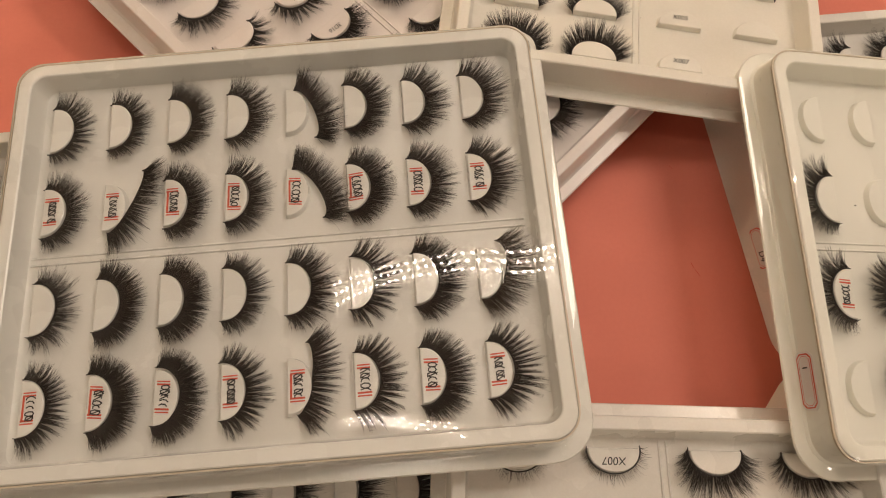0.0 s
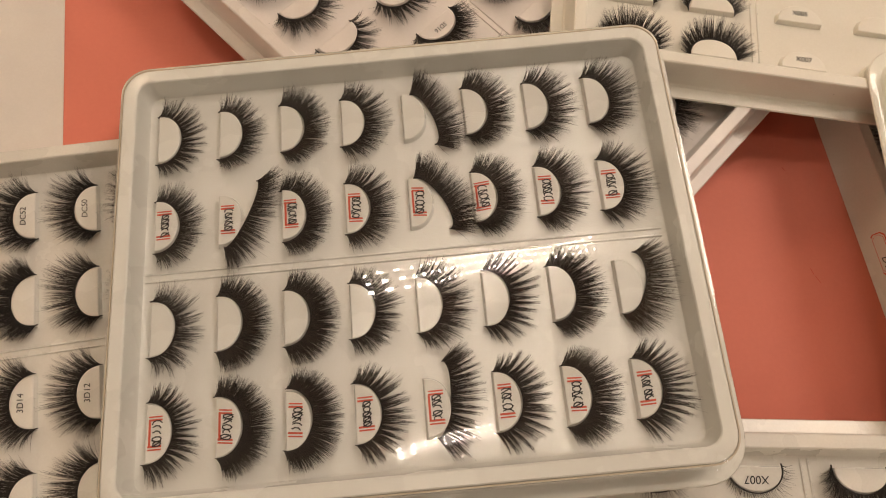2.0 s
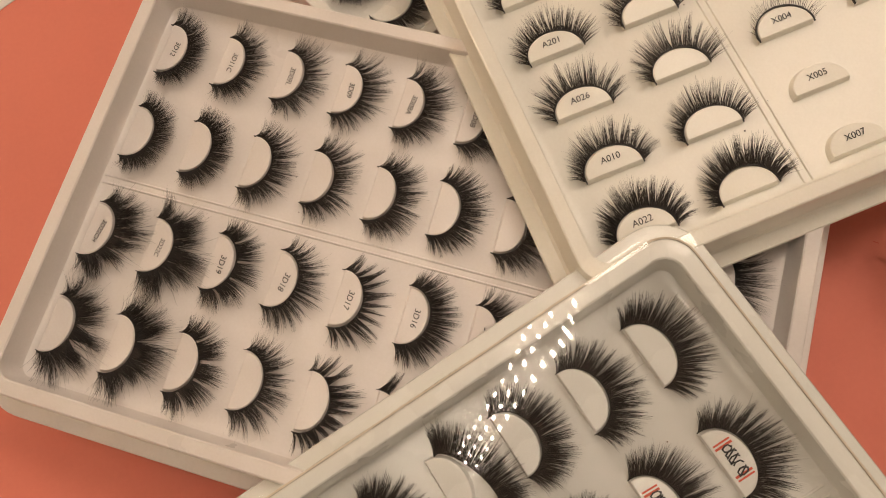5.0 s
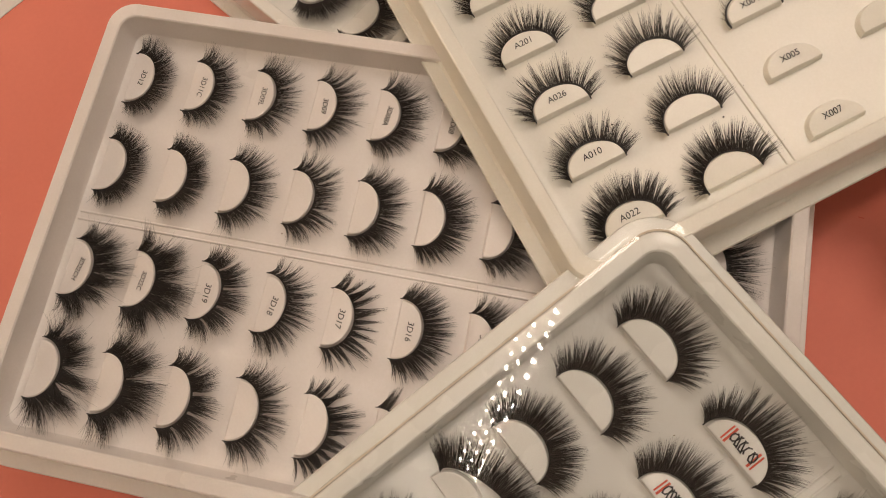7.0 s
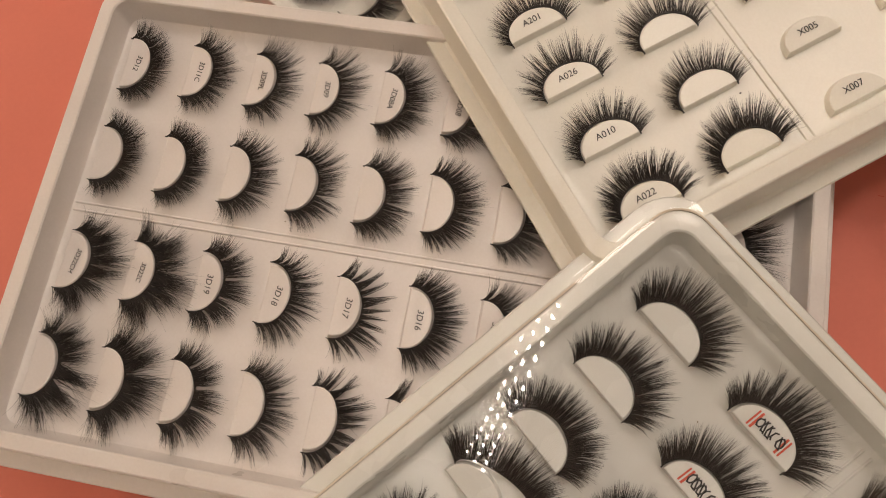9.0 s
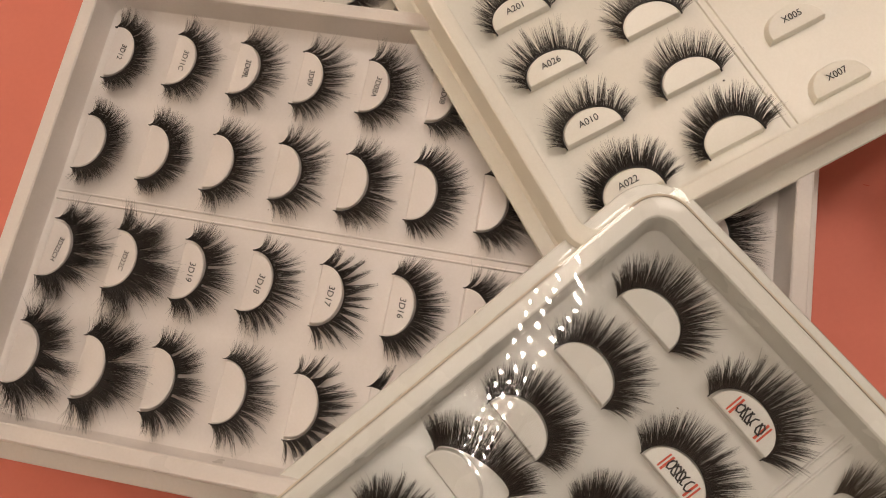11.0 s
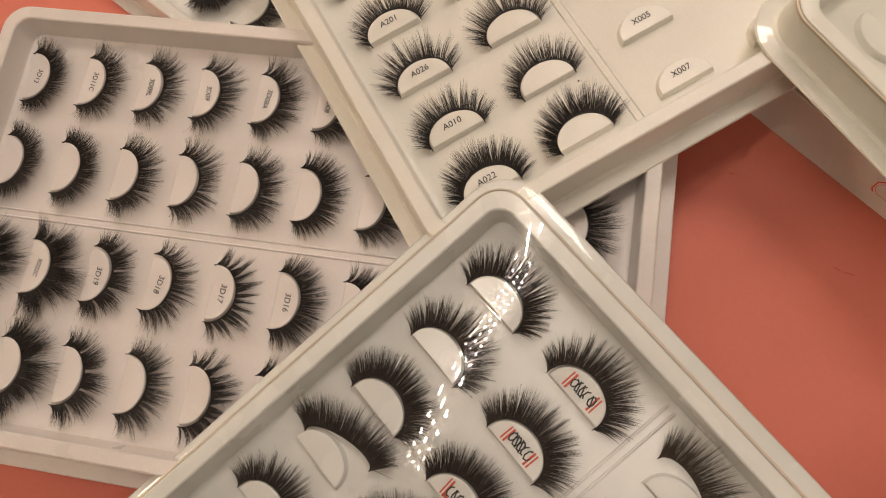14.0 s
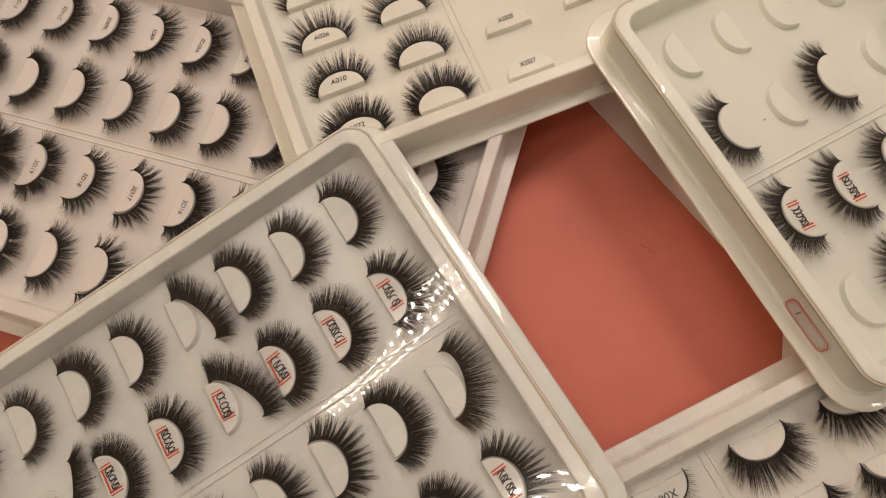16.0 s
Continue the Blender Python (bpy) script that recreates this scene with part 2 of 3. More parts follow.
def lid_mesh(seed, lift, dome, reach=0.0):
    """A clear lid: a slightly domed, wavy top sheet, a folded edge and a skirt that stands on the flange."""
    noise.seed_set(seed)
    bm = bmesh.new()
    skirt = ((0.0088, BASE + 0.0020, 0.0188), (0.0040, BASE + 0.0026, 0.0150), (0.0030, BASE + 0.0034, 0.0140),
             (0.0016, TOP - 0.0012, 0.0126), (0.0010, TOP + 0.0004, 0.0120), (-0.0004, TOP + 0.0010, 0.0110))
    loft(bm, [grow(g, z, r, reach=reach) for g, z, r in skirt], False, False)
    nx, ny = 40, 32
    w, d = (RIM_W + reach) / 2 - 0.0004, RIM_D / 2 - 0.0004
    grid = {}
    for i in range(nx + 1):
        for j in range(ny + 1):
            u, v = -1 + 2 * i / nx, -1 + 2 * j / ny
            r = 0.011
            x, y = u * w, v * d
            ex, ey = abs(x) - (w - r), abs(y) - (d - r)
            if ex > 0 and ey > 0:
                s = r / max(r, math.hypot(ex, ey))
                x, y = math.copysign(w - r + ex * s, x), math.copysign(d - r + ey * s, y)
            edge = min(1.0, 6 * (1 - abs(u)), 6 * (1 - abs(v)))
            z = TOP + 0.0010 + dome * (1 - v * v) * (1 - u * u) + edge * lift * noise.noise(Vector((x * 15, y * 15, seed)))
            grid[i, j] = bm.verts.new((x + OFF_X + reach / 2, y, z))
    for i in range(nx):
        for j in range(ny):
            bm.faces.new((grid[i, j], grid[i + 1, j], grid[i + 1, j + 1], grid[i, j + 1]))
    return mesh_of(bm, "clear_lid", FILM, True)


BODY = {m.name: (tray_body(m), ridge_mesh(m), mount_mesh(m)) for m in (CREAM, YELLOWED, PALE)}


def slot(row, col):
    return STEP * (col - 3.5) + SHIFT, ROW_Y[row]


def build_tray(m, mat, label, lid=None, flange=True, reach=0.0, cols=8):
    body, ridge, mount = BODY[mat.name]
    if reach or not flange:
        body, ridge = tray_body(mat, flange, reach), ridge_mesh(mat, reach)
    tray = tagged(new("lash_tray"), label, "display tray", "lash display trays")
    tray.matrix_world = m
    part("tray_body", body, tray)
    part("divider_ridge", ridge, tray)
    mounts = {}
    for row in range(4):
        for col in range(cols):
            x, y = slot(row, col)
            mounts[row, col] = part("half_moon_mount", mount, tray, m=pose(x, y, 0))
    if lid:
        ob = part("clear_lid", lid_mesh(*lid, reach), tray, "glossy clear plastic lid")
        ob.visible_shadow = False
        bm = bmesh.new()
        seam = ((0.0007, TOP - 0.0022, 0.0117), (0.0012, TOP - 0.0019, 0.0122), (0.0012, TOP - 0.0008, 0.0122), (0.0005, TOP - 0.0005, 0.0116))
        loft(bm, [grow(g, z, r, reach=reach) for g, z, r in seam], False, False)
        part("lid_seam", mesh_of(bm, "lid_seam", TAN, True), tray, "brownish seam under the lid edge")
    return tray, mounts


# ---- lashes ----
def lash_meshes(seed, count=600, reach=0.0128, clump=4.0, pull=(0.3, 0.7), loose=3.0, wave=0.0004, curl=0.0013, gaps=(), stray=10,
                fan_out=0.70, ends=0.36, uneven=0.14, width=0.00022, mat=HAIR, arc=None):
    """One false lash: the band, along the mount's curved edge or along a flatter arc of (half chord, rise), and tapered
    hairs that leave it in tufts, fan out, bow and curl up. gaps: bare places along the band, in degrees."""
    rng = random.Random(seed)
    half, rise, start = (arc[0], arc[1], 0.0) if arc else (CHORD + 0.0006, DEPTH + 0.0009, ARC_X + 0.0002)

    def edge(a):
        return Vector((start + rise * math.cos(a), half * math.sin(a), -0.0012))

    bm = bmesh.new()
    last = None
    for k in range(29):
        a = radians(-97 + 194 * k / 28)
        p = edge(a)
        n = Vector((math.cos(a), math.sin(a), 0))
        thick = 0.00042 if 1 < k < 27 else 0.00015
        ring = [bm.verts.new(p + n * u + Vector((0, 0, v))) for u, v in ((-0.00015, -0.0002), (thick, -0.0002), (thick, 0.0007), (-0.00015, 0.0007))]
        if last:
            for i in range(4):
                j = (i + 1) % 4
                bm.faces.new((last[i], last[j], ring[j], ring[i]))
        else:
            bm.faces.new(ring[::-1])
        last = ring
    bm.faces.new(last)
    band = mesh_of(bm, "lash_band", BAND)

    verts, faces, tufts = [], [], []
    a = -94.0
    while a < 95:
        tufts.append((a, 1 + rng.uniform(-uneven, uneven), rng.gauss(0, loose)))
        a += rng.uniform(0.75, 1.3) * clump
    n_pts = 5
    for h in range(count + stray):
        wild = h >= count
        a = rng.uniform(-92, 92) if wild else -94 + 188 * (h + rng.random()) / count
        if not wild and any(abs(a - g) < 3.0 for g in gaps):
            continue
        tuft = min(tufts, key=lambda q: abs(q[0] - a))
        u = a / 95
        base = edge(radians(a)) + Vector((rng.uniform(-0.0001, 0.0002), 0, rng.uniform(0, 0.0005)))
        full = reach * (1.0 - ends * abs(u) ** 2.2) * (1.0 - 0.08 * u) * tuft[1]
        length = full * (1.04 - 0.46 * rng.random() ** 2.0)
        fan = a * fan_out + tuft[2] + rng.gauss(0, loose)
        if wild:
            fan += rng.gauss(0, 15)
            length = full * rng.uniform(0.85, 1.22)
        out = Vector((math.cos(radians(fan)), math.sin(radians(fan)), 0))
        lean = radians(tuft[0] * fan_out + tuft[2])
        tip = edge(radians(tuft[0])) + Vector((math.cos(lean), math.sin(lean), 0)) * length
        end = (base + out * length).lerp(tip, rng.uniform(0.0, 0.3) if wild else rng.uniform(*pull))
        across = Vector((-out.y, out.x, 0))
        end += across * rng.gauss(0, wave)
        end.z = base.z
        mid = base.lerp(end, 0.5) + across * (rng.gauss(0, wave) - curl * u)
        lift = rng.uniform(0.0022, 0.0056)
        pts = []
        for k in range(n_pts):
            f = k / (n_pts - 1)
            q = base * (1 - f) ** 2 + mid * 2 * f * (1 - f) + end * f * f
            q.z = base.z + 0.0003 + lift * f ** 1.6
            pts.append(q)
        w0 = width * rng.uniform(0.7, 1.2)
        first = len(verts)
        for k, q in enumerate(pts):
            d = pts[min(k + 1, n_pts - 1)] - pts[max(k - 1, 0)]
            n = Vector((-d.y, d.x, 0)).normalized()
            w = w0 * (1 - 0.90 * (k / (n_pts - 1)) ** 1.15) / 2
            verts += [q + n * w, q - n * w, q + Vector((0, 0, w * 1.4))]
        for k in range(n_pts - 1):
            b0 = first + 3 * k
            for i, j in ((1, 2), (2, 0)):
                faces.append((b0 + i, b0 + j, b0 + 3 + j, b0 + 3 + i))
        e0 = first + 3 * (n_pts - 1)
        faces.append((e0, e0 + 1, e0 + 2))
    me = bpy.data.meshes.new("lash_hairs")
    me.from_pydata([tuple(v) for v in verts], [], faces)
    me.materials.append(mat)
    return band, me


def some(seed, number, **style):
    return [lash_meshes(seed + k, **style) for k in range(number)]


DENSE = some(10, 4, count=740, reach=0.0126, clump=3.0, pull=(0.2, 0.6), loose=2.2, width=0.00024, uneven=0.08)
THICK = some(20, 4, count=860, reach=0.0132, clump=1.9, pull=(0.1, 0.4), loose=2.0, width=0.00028, uneven=0.05, stray=4)
WISPY = some(30, 6, count=600, reach=0.0128, clump=4.6, pull=(0.35, 0.8), loose=2.6, uneven=0.12, stray=14)
SPIKY = some(50, 5, count=540, reach=0.0126, clump=9.0, pull=(0.55, 0.92), loose=2.0, uneven=0.12, stray=10)
SHORT = some(60, 2, count=560, reach=0.0114, clump=5.0, pull=(0.4, 0.85), loose=2.6, uneven=0.16, stray=8)
FLUFFY = some(130, 5, count=540, reach=0.0132, clump=5.8, pull=(0.4, 0.9), loose=3.6, wave=0.0006, width=0.00019, curl=0.0026, uneven=0.15, stray=36, fan_out=0.66)
TUFTED = some(150, 4, count=440, reach=0.0134, clump=8.0, pull=(0.5, 0.95), loose=4.0, wave=0.0005, width=0.00019, curl=0.0026, uneven=0.16, stray=24, fan_out=0.66)
MESSY = some(160, 4, count=760, reach=0.0160, clump=12.0, pull=(0.45, 0.95), loose=9.0, wave=0.0014, curl=0.0026, uneven=0.30, stray=120, fan_out=0.62, width=0.00021)
PARTED = [lash_meshes(180 + k, count=680, reach=0.0136, clump=3.4, pull=(0.0, 0.35), loose=1.1, gaps=(-62, -22, 12, 52), stray=6, curl=0.0024, fan_out=0.66) for k in range(2)]
CRISSCROSS = some(185, 3, count=420, reach=0.0128, clump=10.5, pull=(0.7, 1.0), loose=7.0, wave=0.0003, uneven=0.18, stray=10, fan_out=0.66)
SMOOTH = some(170, 3, count=680, reach=0.0118, clump=2.6, pull=(0.1, 0.6), loose=3.0, width=0.00021, curl=0.0024, uneven=0.10, stray=16, fan_out=0.68)
NATURAL = some(70, 4, count=360, reach=0.0098, clump=5.0, pull=(0.2, 0.8), loose=4.0, width=0.00021, stray=24, fan_out=0.80, wave=0.0005)
FEATHERY = some(80, 3, count=300, reach=0.0112, clump=9.0, pull=(0.45, 0.9), loose=5.0, width=0.00021, stray=24, fan_out=0.80, uneven=0.22, wave=0.0005)
FULL = some(190, 2, count=560, reach=0.0109, clump=5.0, pull=(0.2, 0.75), loose=4.0, width=0.00024, stray=24, fan_out=0.82, wave=0.0005)
SPARSE = some(90, 2, count=90, reach=0.0060, clump=2.2, pull=(0.0, 0.4), width=0.00019, stray=0, fan_out=0.8)


def loosened(seed, top, foot, rise, **style):
    """A lash that has come off its mount: its two ends beside the mount and the rise of its flattened arc."""
    dx, dy = top[0] - foot[0], top[1] - foot[1]
    meshes = lash_meshes(seed, arc=(math.hypot(dx, dy) / 2, rise), fan_out=0.54, curl=0.0010, **style)
    return meshes, (top[0] + foot[0]) / 2, (top[1] + foot[1]) / 2, math.degrees(math.atan2(-dx, dy))


def place_lash(tray, row, col, meshes, label, dx=0.0, dy=0.0, turn=0.0, dz=0.0):
    x, y = slot(row, col)
    lash = tagged(new("false_eyelash"), label, "false eyelash", "false eyelashes on trays")
    lash.matrix_world = tray.matrix_world @ pose(x + dx, y + dy, dz, 0, 0, turn)
    part("lash_band", meshes[0], lash)
    part("lash_hairs", meshes[1], lash)
    return lash


# ---- writing ----
def text_mesh(words, size, mat):
    cu = bpy.data.curves.new("writing", "FONT")
    cu.body, cu.size, cu.align_x, cu.align_y, cu.shear, cu.offset = words, size, "CENTER", "CENTER", 0.12, 0.0
    cu.extrude = 0.00004
    ob = bpy.data.objects.new("writing", cu)
    scene.collection.objects.link(ob)
    dg = bpy.context.evaluated_depsgraph_get()
    me = bpy.data.meshes.new_from_object(ob.evaluated_get(dg))
    bpy.data.objects.remove(ob)
    me.materials.clear()
    me.materials.append(mat)
    return me


def code(mount, words, size=0.0039, turn=0.0, dx=0.0):
    part("handwritten_code", text_mesh(words, size, INK), mount, "black handwritten code", pose(0.0004 + dx, 0, 0.00016, 0, 0, -90 + turn))


def stroke(bm, x0, y0, x1, y1, w, z0, z1):
    """A thin flat bar from one point to another."""
    d = Vector((x1 - x0, y1 - y0, 0))
    n = Vector((-d.y, d.x, 0)).normalized() * w / 2
    d = d.normalized() * w / 3
    low = [Vector((x0, y0, z0)) - d + n, Vector((x0, y0, z0)) - d - n, Vector((x1, y1, z0)) + d - n, Vector((x1, y1, z0)) + d + n]
    v = [bm.verts.new(p) for p in low] + [bm.verts.new((p.x, p.y, z1)) for p in low]
    for f in ((0, 3, 2, 1), (4, 5, 6, 7), (0, 1, 5, 4), (1, 2, 6, 5), (2, 3, 7, 6), (3, 0, 4, 7)):
        bm.faces.new([v[k] for k in f])


def label_marks(mount, seed):
    """A cut price label: red printed bars and a line of black ink strokes that cannot be read."""
    rng = random.Random(seed)
    tilt = rng.uniform(-0.12, 0.12)
    bm = bmesh.new()
    z0, z1 = 0.00008, 0.00014
    for y in (-0.0052, 0.0052):
        x0, x1 = rng.uniform(-0.0040, -0.0034), rng.uniform(0.0012, 0.0024)
        for dy, w in ((0.0, 0.0008), (-0.0013, 0.0006)):
            yy = y + math.copysign(dy, y)
            stroke(bm, x0, yy + tilt * x0, x1, yy + tilt * x1, w, z0, z1)
    if rng.random() < 0.5:
        side = -0.0034
        stroke(bm, side, -0.0050, side, 0.0050, 0.0009, z0, z1)
    part("red_printed_bars", mesh_of(bm, "red_printed_bars", RED_INK), mount, "red printed label bars")
    bm = bmesh.new()
    y, z0, z1 = 0.0048, 0.00016, 0.00022
    while y > -0.0046:
        w, h = rng.uniform(0.0015, 0.0020), rng.uniform(0.0015, 0.0021)
        turns = 7
        ring = [(h * math.cos(6.283 * k / turns) + rng.uniform(-1, 1) * 0.0002, y - w / 2 + 0.6 * w * math.sin(6.283 * k / turns)) for k in range(turns + 1)]
        keep = ring if rng.random() < 0.5 else ring[: rng.randint(4, 6)]
        for (ax, ay), (bx, by) in zip(keep, keep[1:]):
            stroke(bm, ax, ay, bx, by, 0.00050, z0, z1)
        if rng.random() < 0.5:
            stroke(bm, -h, y - w, h, y, 0.00050, z0, z1)
        y -= w + 0.0003
    part("ink_strokes", mesh_of(bm, "ink_strokes", INK), mount, "black handwritten strokes", pose(-0.0004, 0, 0, 0, 0, math.degrees(tilt)))


# ---- the trays on the table ----
rng = random.Random(4)


def fill(tray, label, kinds, skip=(), special=None, rows=range(4), cols=range(8)):
    special = special or {}
    for row in rows:
        for col in cols:
            if (row, col) in skip:
                continue
            meshes, dx, dy, turn = special.get((row, col), (None, 0.0, 0.0, 0.0))
            pick = meshes or rng.choice(rng.choice(kinds))
            place_lash(tray, row, col, pick, label, dx + rng.uniform(-0.0003, 0.0003), dy + rng.uniform(-0.0005, 0.0005), turn + rng.uniform(-3, 3))


def side_sticker(tray, y, z, slope, x, words, length=0.024, height=0.0085):
    """A paper label on the +x side wall: white, a double red border with cut corners, and a code."""
    up = Vector((-math.sin(radians(slope)), 0, math.cos(radians(slope))))
    out = Vector((math.cos(radians(slope)), 0, math.sin(radians(slope))))
    m = Matrix(((0, up.x, out.x, x), (1, up.y, out.y, y), (0, up.z, out.z, z), (0, 0, 0, 1)))

    def octagon(w, h, c, level):
        return [(sx * (w - (c if k else 0)), sy * (h - (0 if k else c)), level) for sx, sy, ks in
                ((1, 1, (0, 1)), (-1, 1, (1, 0)), (-1, -1, (0, 1)), (1, -1, (1, 0))) for k in ks]

    bm = bmesh.new()
    loft(bm, [octagon(length / 2 + 0.0010, height / 2 + 0.0008, 0.0022, h) for h in (-0.0002, 0.0001)])
    label = part("side_sticker", mesh_of(bm, "side_sticker", PAPER), tray, "white sticker with a red border", m)
    bm = bmesh.new()
    for g, wide in ((0.0, 0.0006), (-0.0011, 0.00025)):
        rings = [octagon(length / 2 + g, height / 2 + g, 0.0020, 0.00012), octagon(length / 2 + g, height / 2 + g, 0.0020, 0.00017),
                 octagon(length / 2 + g - wide, height / 2 + g - wide, 0.0018, 0.00017)]
        loft(bm, rings, False, False)
    part("red_border", mesh_of(bm, "red_border", RED_INK), label)
    if words:
        part("handwritten_code", text_mesh(words, 0.0048, INK), label, "", pose(0.0045, 0, 0.0002))
    else:
        bm = bmesh.new()
        box(bm, -0.0060, -0.0054, -0.0014, 0.0014, 0.00012, 0.0002)
        part("ink_stroke", mesh_of(bm, "ink_stroke", INK), label)


# tray in front, on top of the pile
def still(meshes):
    return meshes, 0.0, 0.0, 0.0


tray_a, mounts_a = build_tray(pose(0.0, 0.0, 0.04896, 0.058, -5.855, 4.422), CREAM,
                              "cream white tray of lashes under a clear lid, topping the pile", (3, 0.0013, 0.0048))
ROWS_A = (
    (SPIKY[0], SHORT[0], DENSE[0], WISPY[0], None, DENSE[1], WISPY[1], WISPY[2]),
    (WISPY[3], None, DENSE[2], WISPY[4], None, DENSE[3], WISPY[5], WISPY[0]),
    (TUFTED[0], THICK[0], THICK[1], SHORT[1], WISPY[1], SPIKY[1], DENSE[0], None),
    (SPIKY[2], THICK[2], THICK[3], SPIKY[3], None, SPIKY[4], DENSE[1], SPIKY[2]),
)
LOOSE_A = {
    (0, 4): loosened(201, (-0.0010, 0.0120), (0.0097, -0.0145), 0.0048, count=760, reach=0.0125, clump=2.6, pull=(0.1, 0.5), loose=2.2, ends=0.15),
    (1, 1): loosened(202, (0.0115, 0.0180), (-0.0020, -0.0130), 0.0034, count=620, reach=0.0136, clump=5.0, pull=(0.3, 0.8), loose=2.0, ends=0.10),
    (1, 4): loosened(203, (-0.0020, 0.0120), (0.0114, -0.0140), 0.0052, count=760, reach=0.0125, clump=2.6, pull=(0.1, 0.5), loose=2.2, ends=0.15),
    (3, 4): loosened(204, (0.0036, 0.0180), (-0.0010, -0.0125), 0.0042, count=600, reach=0.0130, clump=7.0, pull=(0.4, 0.9), loose=2.4, ends=0.20),
    (2, 7): loosened(205, (0.0040, 0.0150), (-0.0043, -0.0117), 0.0072, count=520, reach=0.0132, clump=3.0, pull=(0.1, 0.5), ends=0.25, mat=BROWN_HAIR),
}
fill(tray_a, "thick black false eyelash on a half-moon mount under clear plastic", [],
     special={(r, c): LOOSE_A.get((r, c)) or still(ROWS_A[r][c]) for r in range(4) for c in range(8)})
for row in (1, 3):
    for col in range(8):
        label_marks(mounts_a[row, col], 10 * row + col)

# long tray of coded lashes at the back
tray_b, mounts_b = build_tray(pose(0.00677, 0.17049, 0.03193, -0.328, 1.07, -44.119), PALE,
                              "long pale white tray of lashes with handwritten codes", reach=0.0594, cols=10)
ROWS_B = (
    (SMOOTH[0], FLUFFY[0], TUFTED[0], TUFTED[1], FLUFFY[1], FLUFFY[2]),
    (SMOOTH[1], SMOOTH[2], FLUFFY[3], TUFTED[2], FLUFFY[4], WISPY[2], FLUFFY[0]),
    (MESSY[0], MESSY[1], PARTED[0], TUFTED[3], CRISSCROSS[0], WISPY[3], FLUFFY[1]),
    (MESSY[2], MESSY[3], PARTED[1], TUFTED[0], CRISSCROSS[1], CRISSCROSS[2]),
)
fill(tray_b, "fluffy black false eyelash on a half-moon mount of a tray", [FLUFFY], cols=range(10),
     special={(r, c): still(meshes) for r, line in enumerate(ROWS_B) for c, meshes in enumerate(line)})
for col, words in enumerate(("3D12", "3D11C", "3D09L", "3D09", "3D08A", "3D08")):
    code(mounts_b[0, col], words, 0.0033, turn=-6 + 3 * (col % 4))
for col, words in enumerate(("3D22CH", "3D22C", "3D19", "3D18", "3D17", "3D16", "3D15")):
    code(mounts_b[2, col], words, 0.0028 if col < 2 else 0.0036, turn=-8 + 4 * (col % 3))

# upright tray, half of its mounts empty
tray_c, mounts_c = build_tray(pose(0.18829, 0.21609, 0.04393, 0.592, 0.688, 83.62), YELLOWED,
                              "open yellowed white tray, half its mounts empty, with handwritten codes")
fill(tray_c, "natural black false eyelash on a half-moon mount of a half-empty tray", [NATURAL],
     skip={(2, 0), (2, 1), (3, 0), (3, 1)}, special={
         (2, 2): still(SPARSE[0]), (3, 2): still(SPARSE[1]), (0, 0): still(FULL[0]), (1, 0): still(FULL[1]), (0, 1): still(NATURAL[0]), (1, 1): still(NATURAL[1]),
         (0, 2): still(FEATHERY[0]), (1, 2): still(FEATHERY[1]), (0, 3): still(NATURAL[2]), (1, 3): still(FEATHERY[2])})
for col, words in enumerate(("A022", "A010", "A026", "A201")):
    code(mounts_c[0, col], words)
for col, words in enumerate(("X007", "X005", "X004")):
    code(mounts_c[2, col], words)

# tray in front at the side
tray_d, mounts_d = build_tray(pose(0.17178, -0.20216, 0.03537, 2.638, -3.489, -91.704), CREAM,
                              "cream white moulded lash tray beside the top tray")
fill(tray_d, "black false eyelash on a half-moon mount", [FLUFFY, TUFTED], cols=(0, 1), special={(2, 0): (SPARSE[0], 0, 0, 0), (3, 0): (SPARSE[1], 0, 0, 0)})
code(mounts_d[2, 0], "X007", 0.0050)

# tilted tray with gaps
tray_e, mounts_e = build_tray(pose(0.3496, 0.0039, 0.0453, -3.19, -5.99, -178.55), YELLOWED,
                              "yellowed white lash tray with missing lashes under a clear lid", (8, 0.0008, 0.0), reach=-0.0048)
fill(tray_e, "black spiky false eyelash in a tray with gaps", [TUFTED, SPIKY], cols=range(3, 8), skip={(3, 7), (3, 6), (3, 5), (2, 6), (0, 7), (2, 4), (3, 4)}, special={(2, 5): still(SPIKY[1])})
for col, row in ((7, 1), (6, 1)):
    label_marks(mounts_e[row, col], 90 + col)

# tray at the other side, on the table
tray_g, mounts_g = build_tray(pose(-0.2242, -0.0443, 0.0095, 0, 0, -170.9), CREAM,
                              "cream white lash tray with handwritten codes, lying on the coral sheet")
fill(tray_g, "long fluffy black false eyelash on a half-moon mount", [FLUFFY, DENSE, FLUFFY], cols=range(0, 5))
for (row, col), words in {(3, 1): "DC50", (3, 2): "DC52", (1, 1): "3D12", (1, 2): "3D14"}.items():
    code(mounts_g[row, col], words)

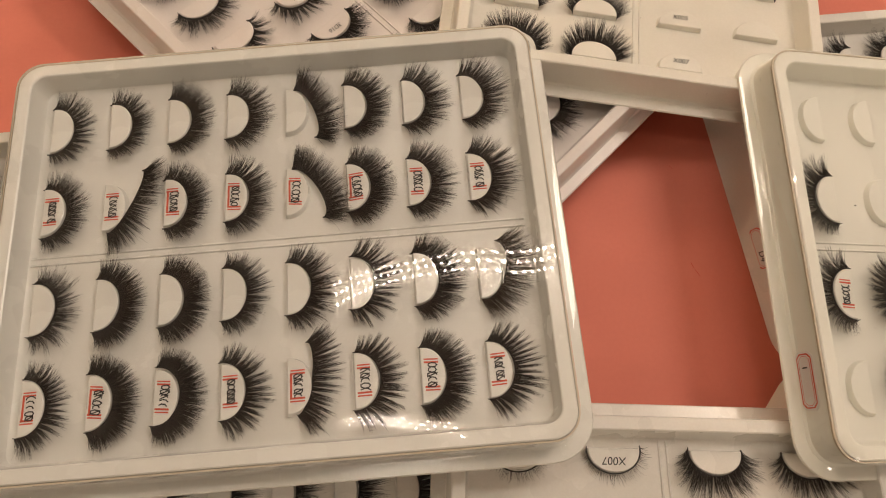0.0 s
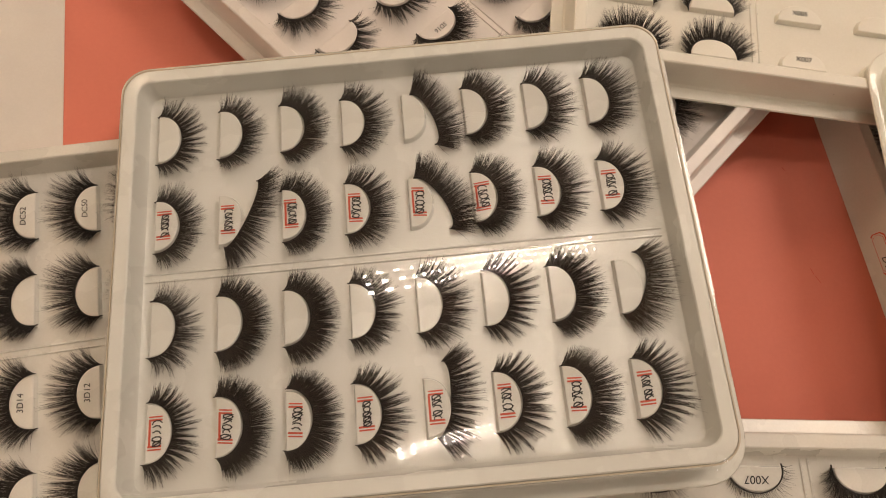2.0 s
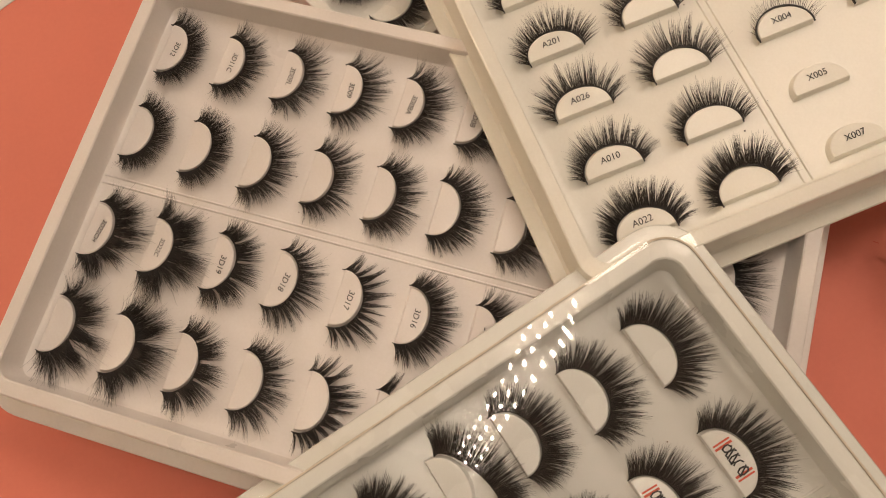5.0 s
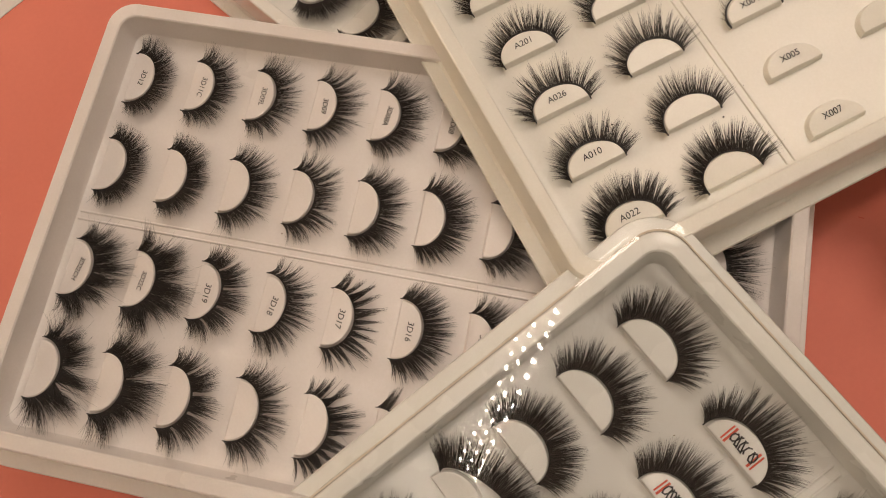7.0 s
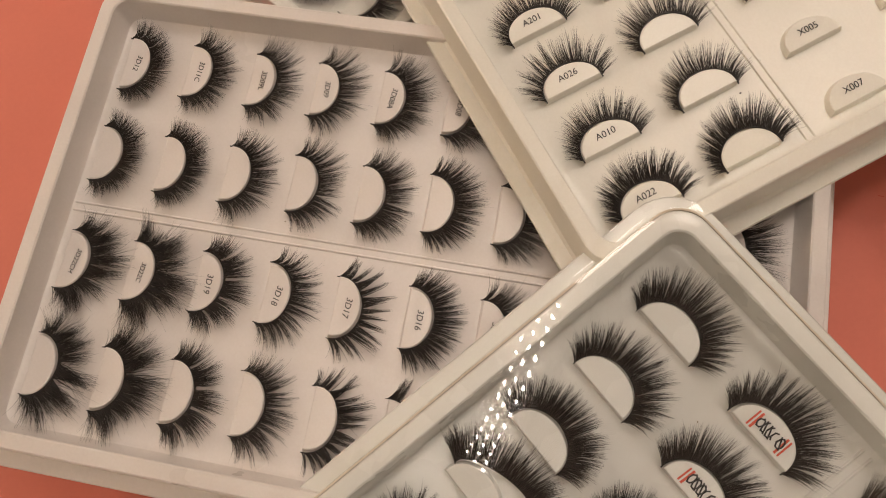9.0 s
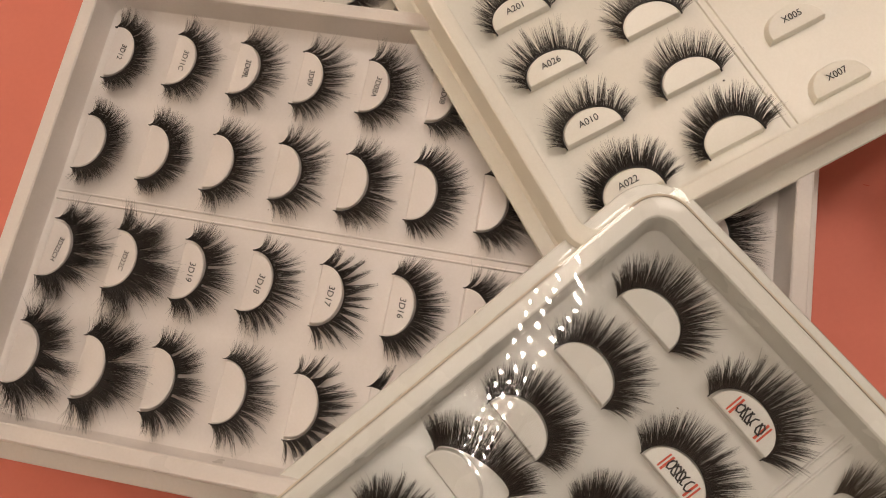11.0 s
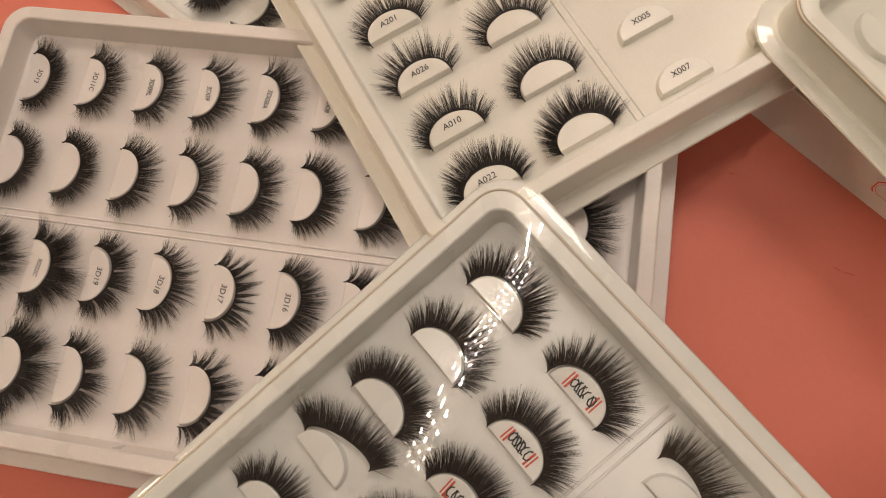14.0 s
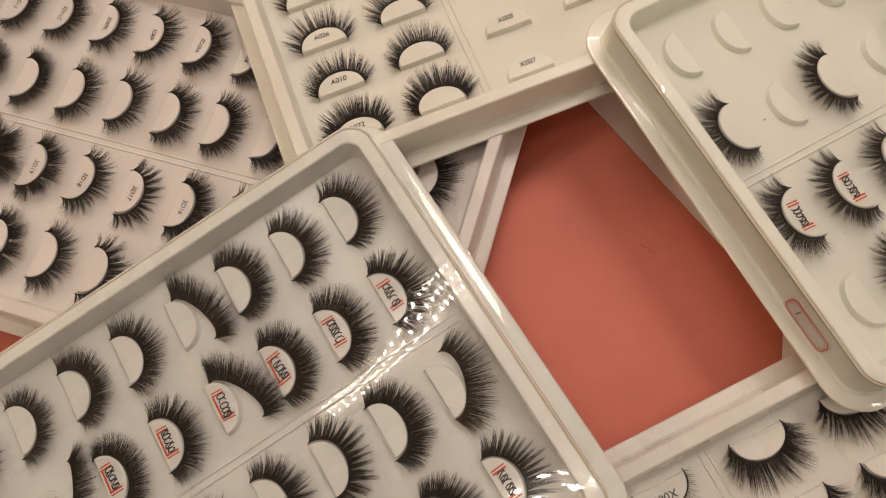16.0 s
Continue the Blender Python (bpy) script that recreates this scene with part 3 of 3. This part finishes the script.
# trays underneath
tray_h, mounts_h = build_tray(pose(0.3658, 0.0747, 0.0092, 0, 0, 188.3), CREAM,
                              "white lash tray with a side sticker, covered by other trays", flange=False)
fill(tray_h, "black false eyelash in a covered tray", [FLUFFY, TUFTED], rows=(2, 3), cols=range(3, 8))
side_sticker(tray_h, 0.0410, -0.0002, 20.0, 0.1258, "D4", 0.0225)
side_sticker(tray_e, 0.0632, -0.0020, 6.0, 0.1173, "", 0.0240)
tray_k, mounts_k = build_tray(pose(0.303, -0.2085, 0.0092, 0, 0, -38), YELLOWED,
                              "yellowed lash tray lying under two other trays", flange=False)
tray_j, mounts_j = build_tray(pose(0.118, 0.381, 0.0092, 0, 0, -75), CREAM,
                              "white lash tray lying behind the coded tray")
fill(tray_j, "black false eyelash in a tray behind", [FLUFFY, DENSE], rows=(1, 2, 3), cols=(5, 6, 7))
tray_l, mounts_l = build_tray(pose(-0.002, -0.175, 0.0092, 0, 0, 2), CREAM,
                              "white lash tray lying below the top tray")
fill(tray_l, "black false eyelash in a mostly covered tray", [FLUFFY], rows=(0,))

# white paper sheets
def paper_sheet(m, w, d):
    bm = bmesh.new()
    loft(bm, [round_ring(w, d, 0.001, z) for z in (0.0001, 0.0005)])
    sheet = tagged(new("paper_sheet", mesh_of(bm, "paper_sheet", PAPER)), "plain white paper sheet lying on the coral cover", "paper")
    sheet.matrix_world = m


paper_sheet(pose(-0.1816, 0.100, 0, 0, 0, 8.2) @ pose(-0.105, 0.0, 0), 0.21, 0.297)
paper_sheet(pose(-0.070, 0.396, 0, 0, 0, 10) @ pose(-0.05, 0.15, 0), 0.21, 0.297)


# small marks
def specks(name, spots, mat, label, category):
    for x, y, z, r in spots:
        bm = bmesh.new()
        bmesh.ops.create_icosphere(bm, subdivisions=1, radius=r)
        bmesh.ops.scale(bm, vec=(1, 0.8, 0.5), verts=bm.verts)
        ob = tagged(new(name, mesh_of(bm, name, mat)), label, category)
        ob.location = (x, y, z)


tray_spots = []
for tray, x, y in ((tray_e, 0.0745, -0.0216), (tray_b, -0.1085, -0.0040), (tray_c, -0.0700, 0.0520), (tray_c, -0.0880, 0.0120), (tray_c, -0.0800, -0.0020)):
    p = tray.matrix_world @ Vector((x, y, FLOOR_Z + 0.0001))
    tray_spots.append((p.x, p.y, p.z, 0.0005))
specks("dust_speck", tray_spots, INK, "tiny dark speck of dust on a tray floor", "dust")


def scuff(x, y, turn, length):
    bm = bmesh.new()
    box(bm, -length / 2, length / 2, -0.00018, 0.00018, 0.0, 0.00008)
    ob = part("scuff_mark", mesh_of(bm, "scuff_mark", RED_INK), coral, "thin dark red scuff", pose(x - 0.07, y - 0.08, 0.0001, 0, 0, turn))
    return ob


scuff(0.2125, 0.0085, -70, 0.0035)
scuff(0.2150, 0.0040, -58, 0.0045)
scuff(0.2070, 0.0675, -50, 0.0025)
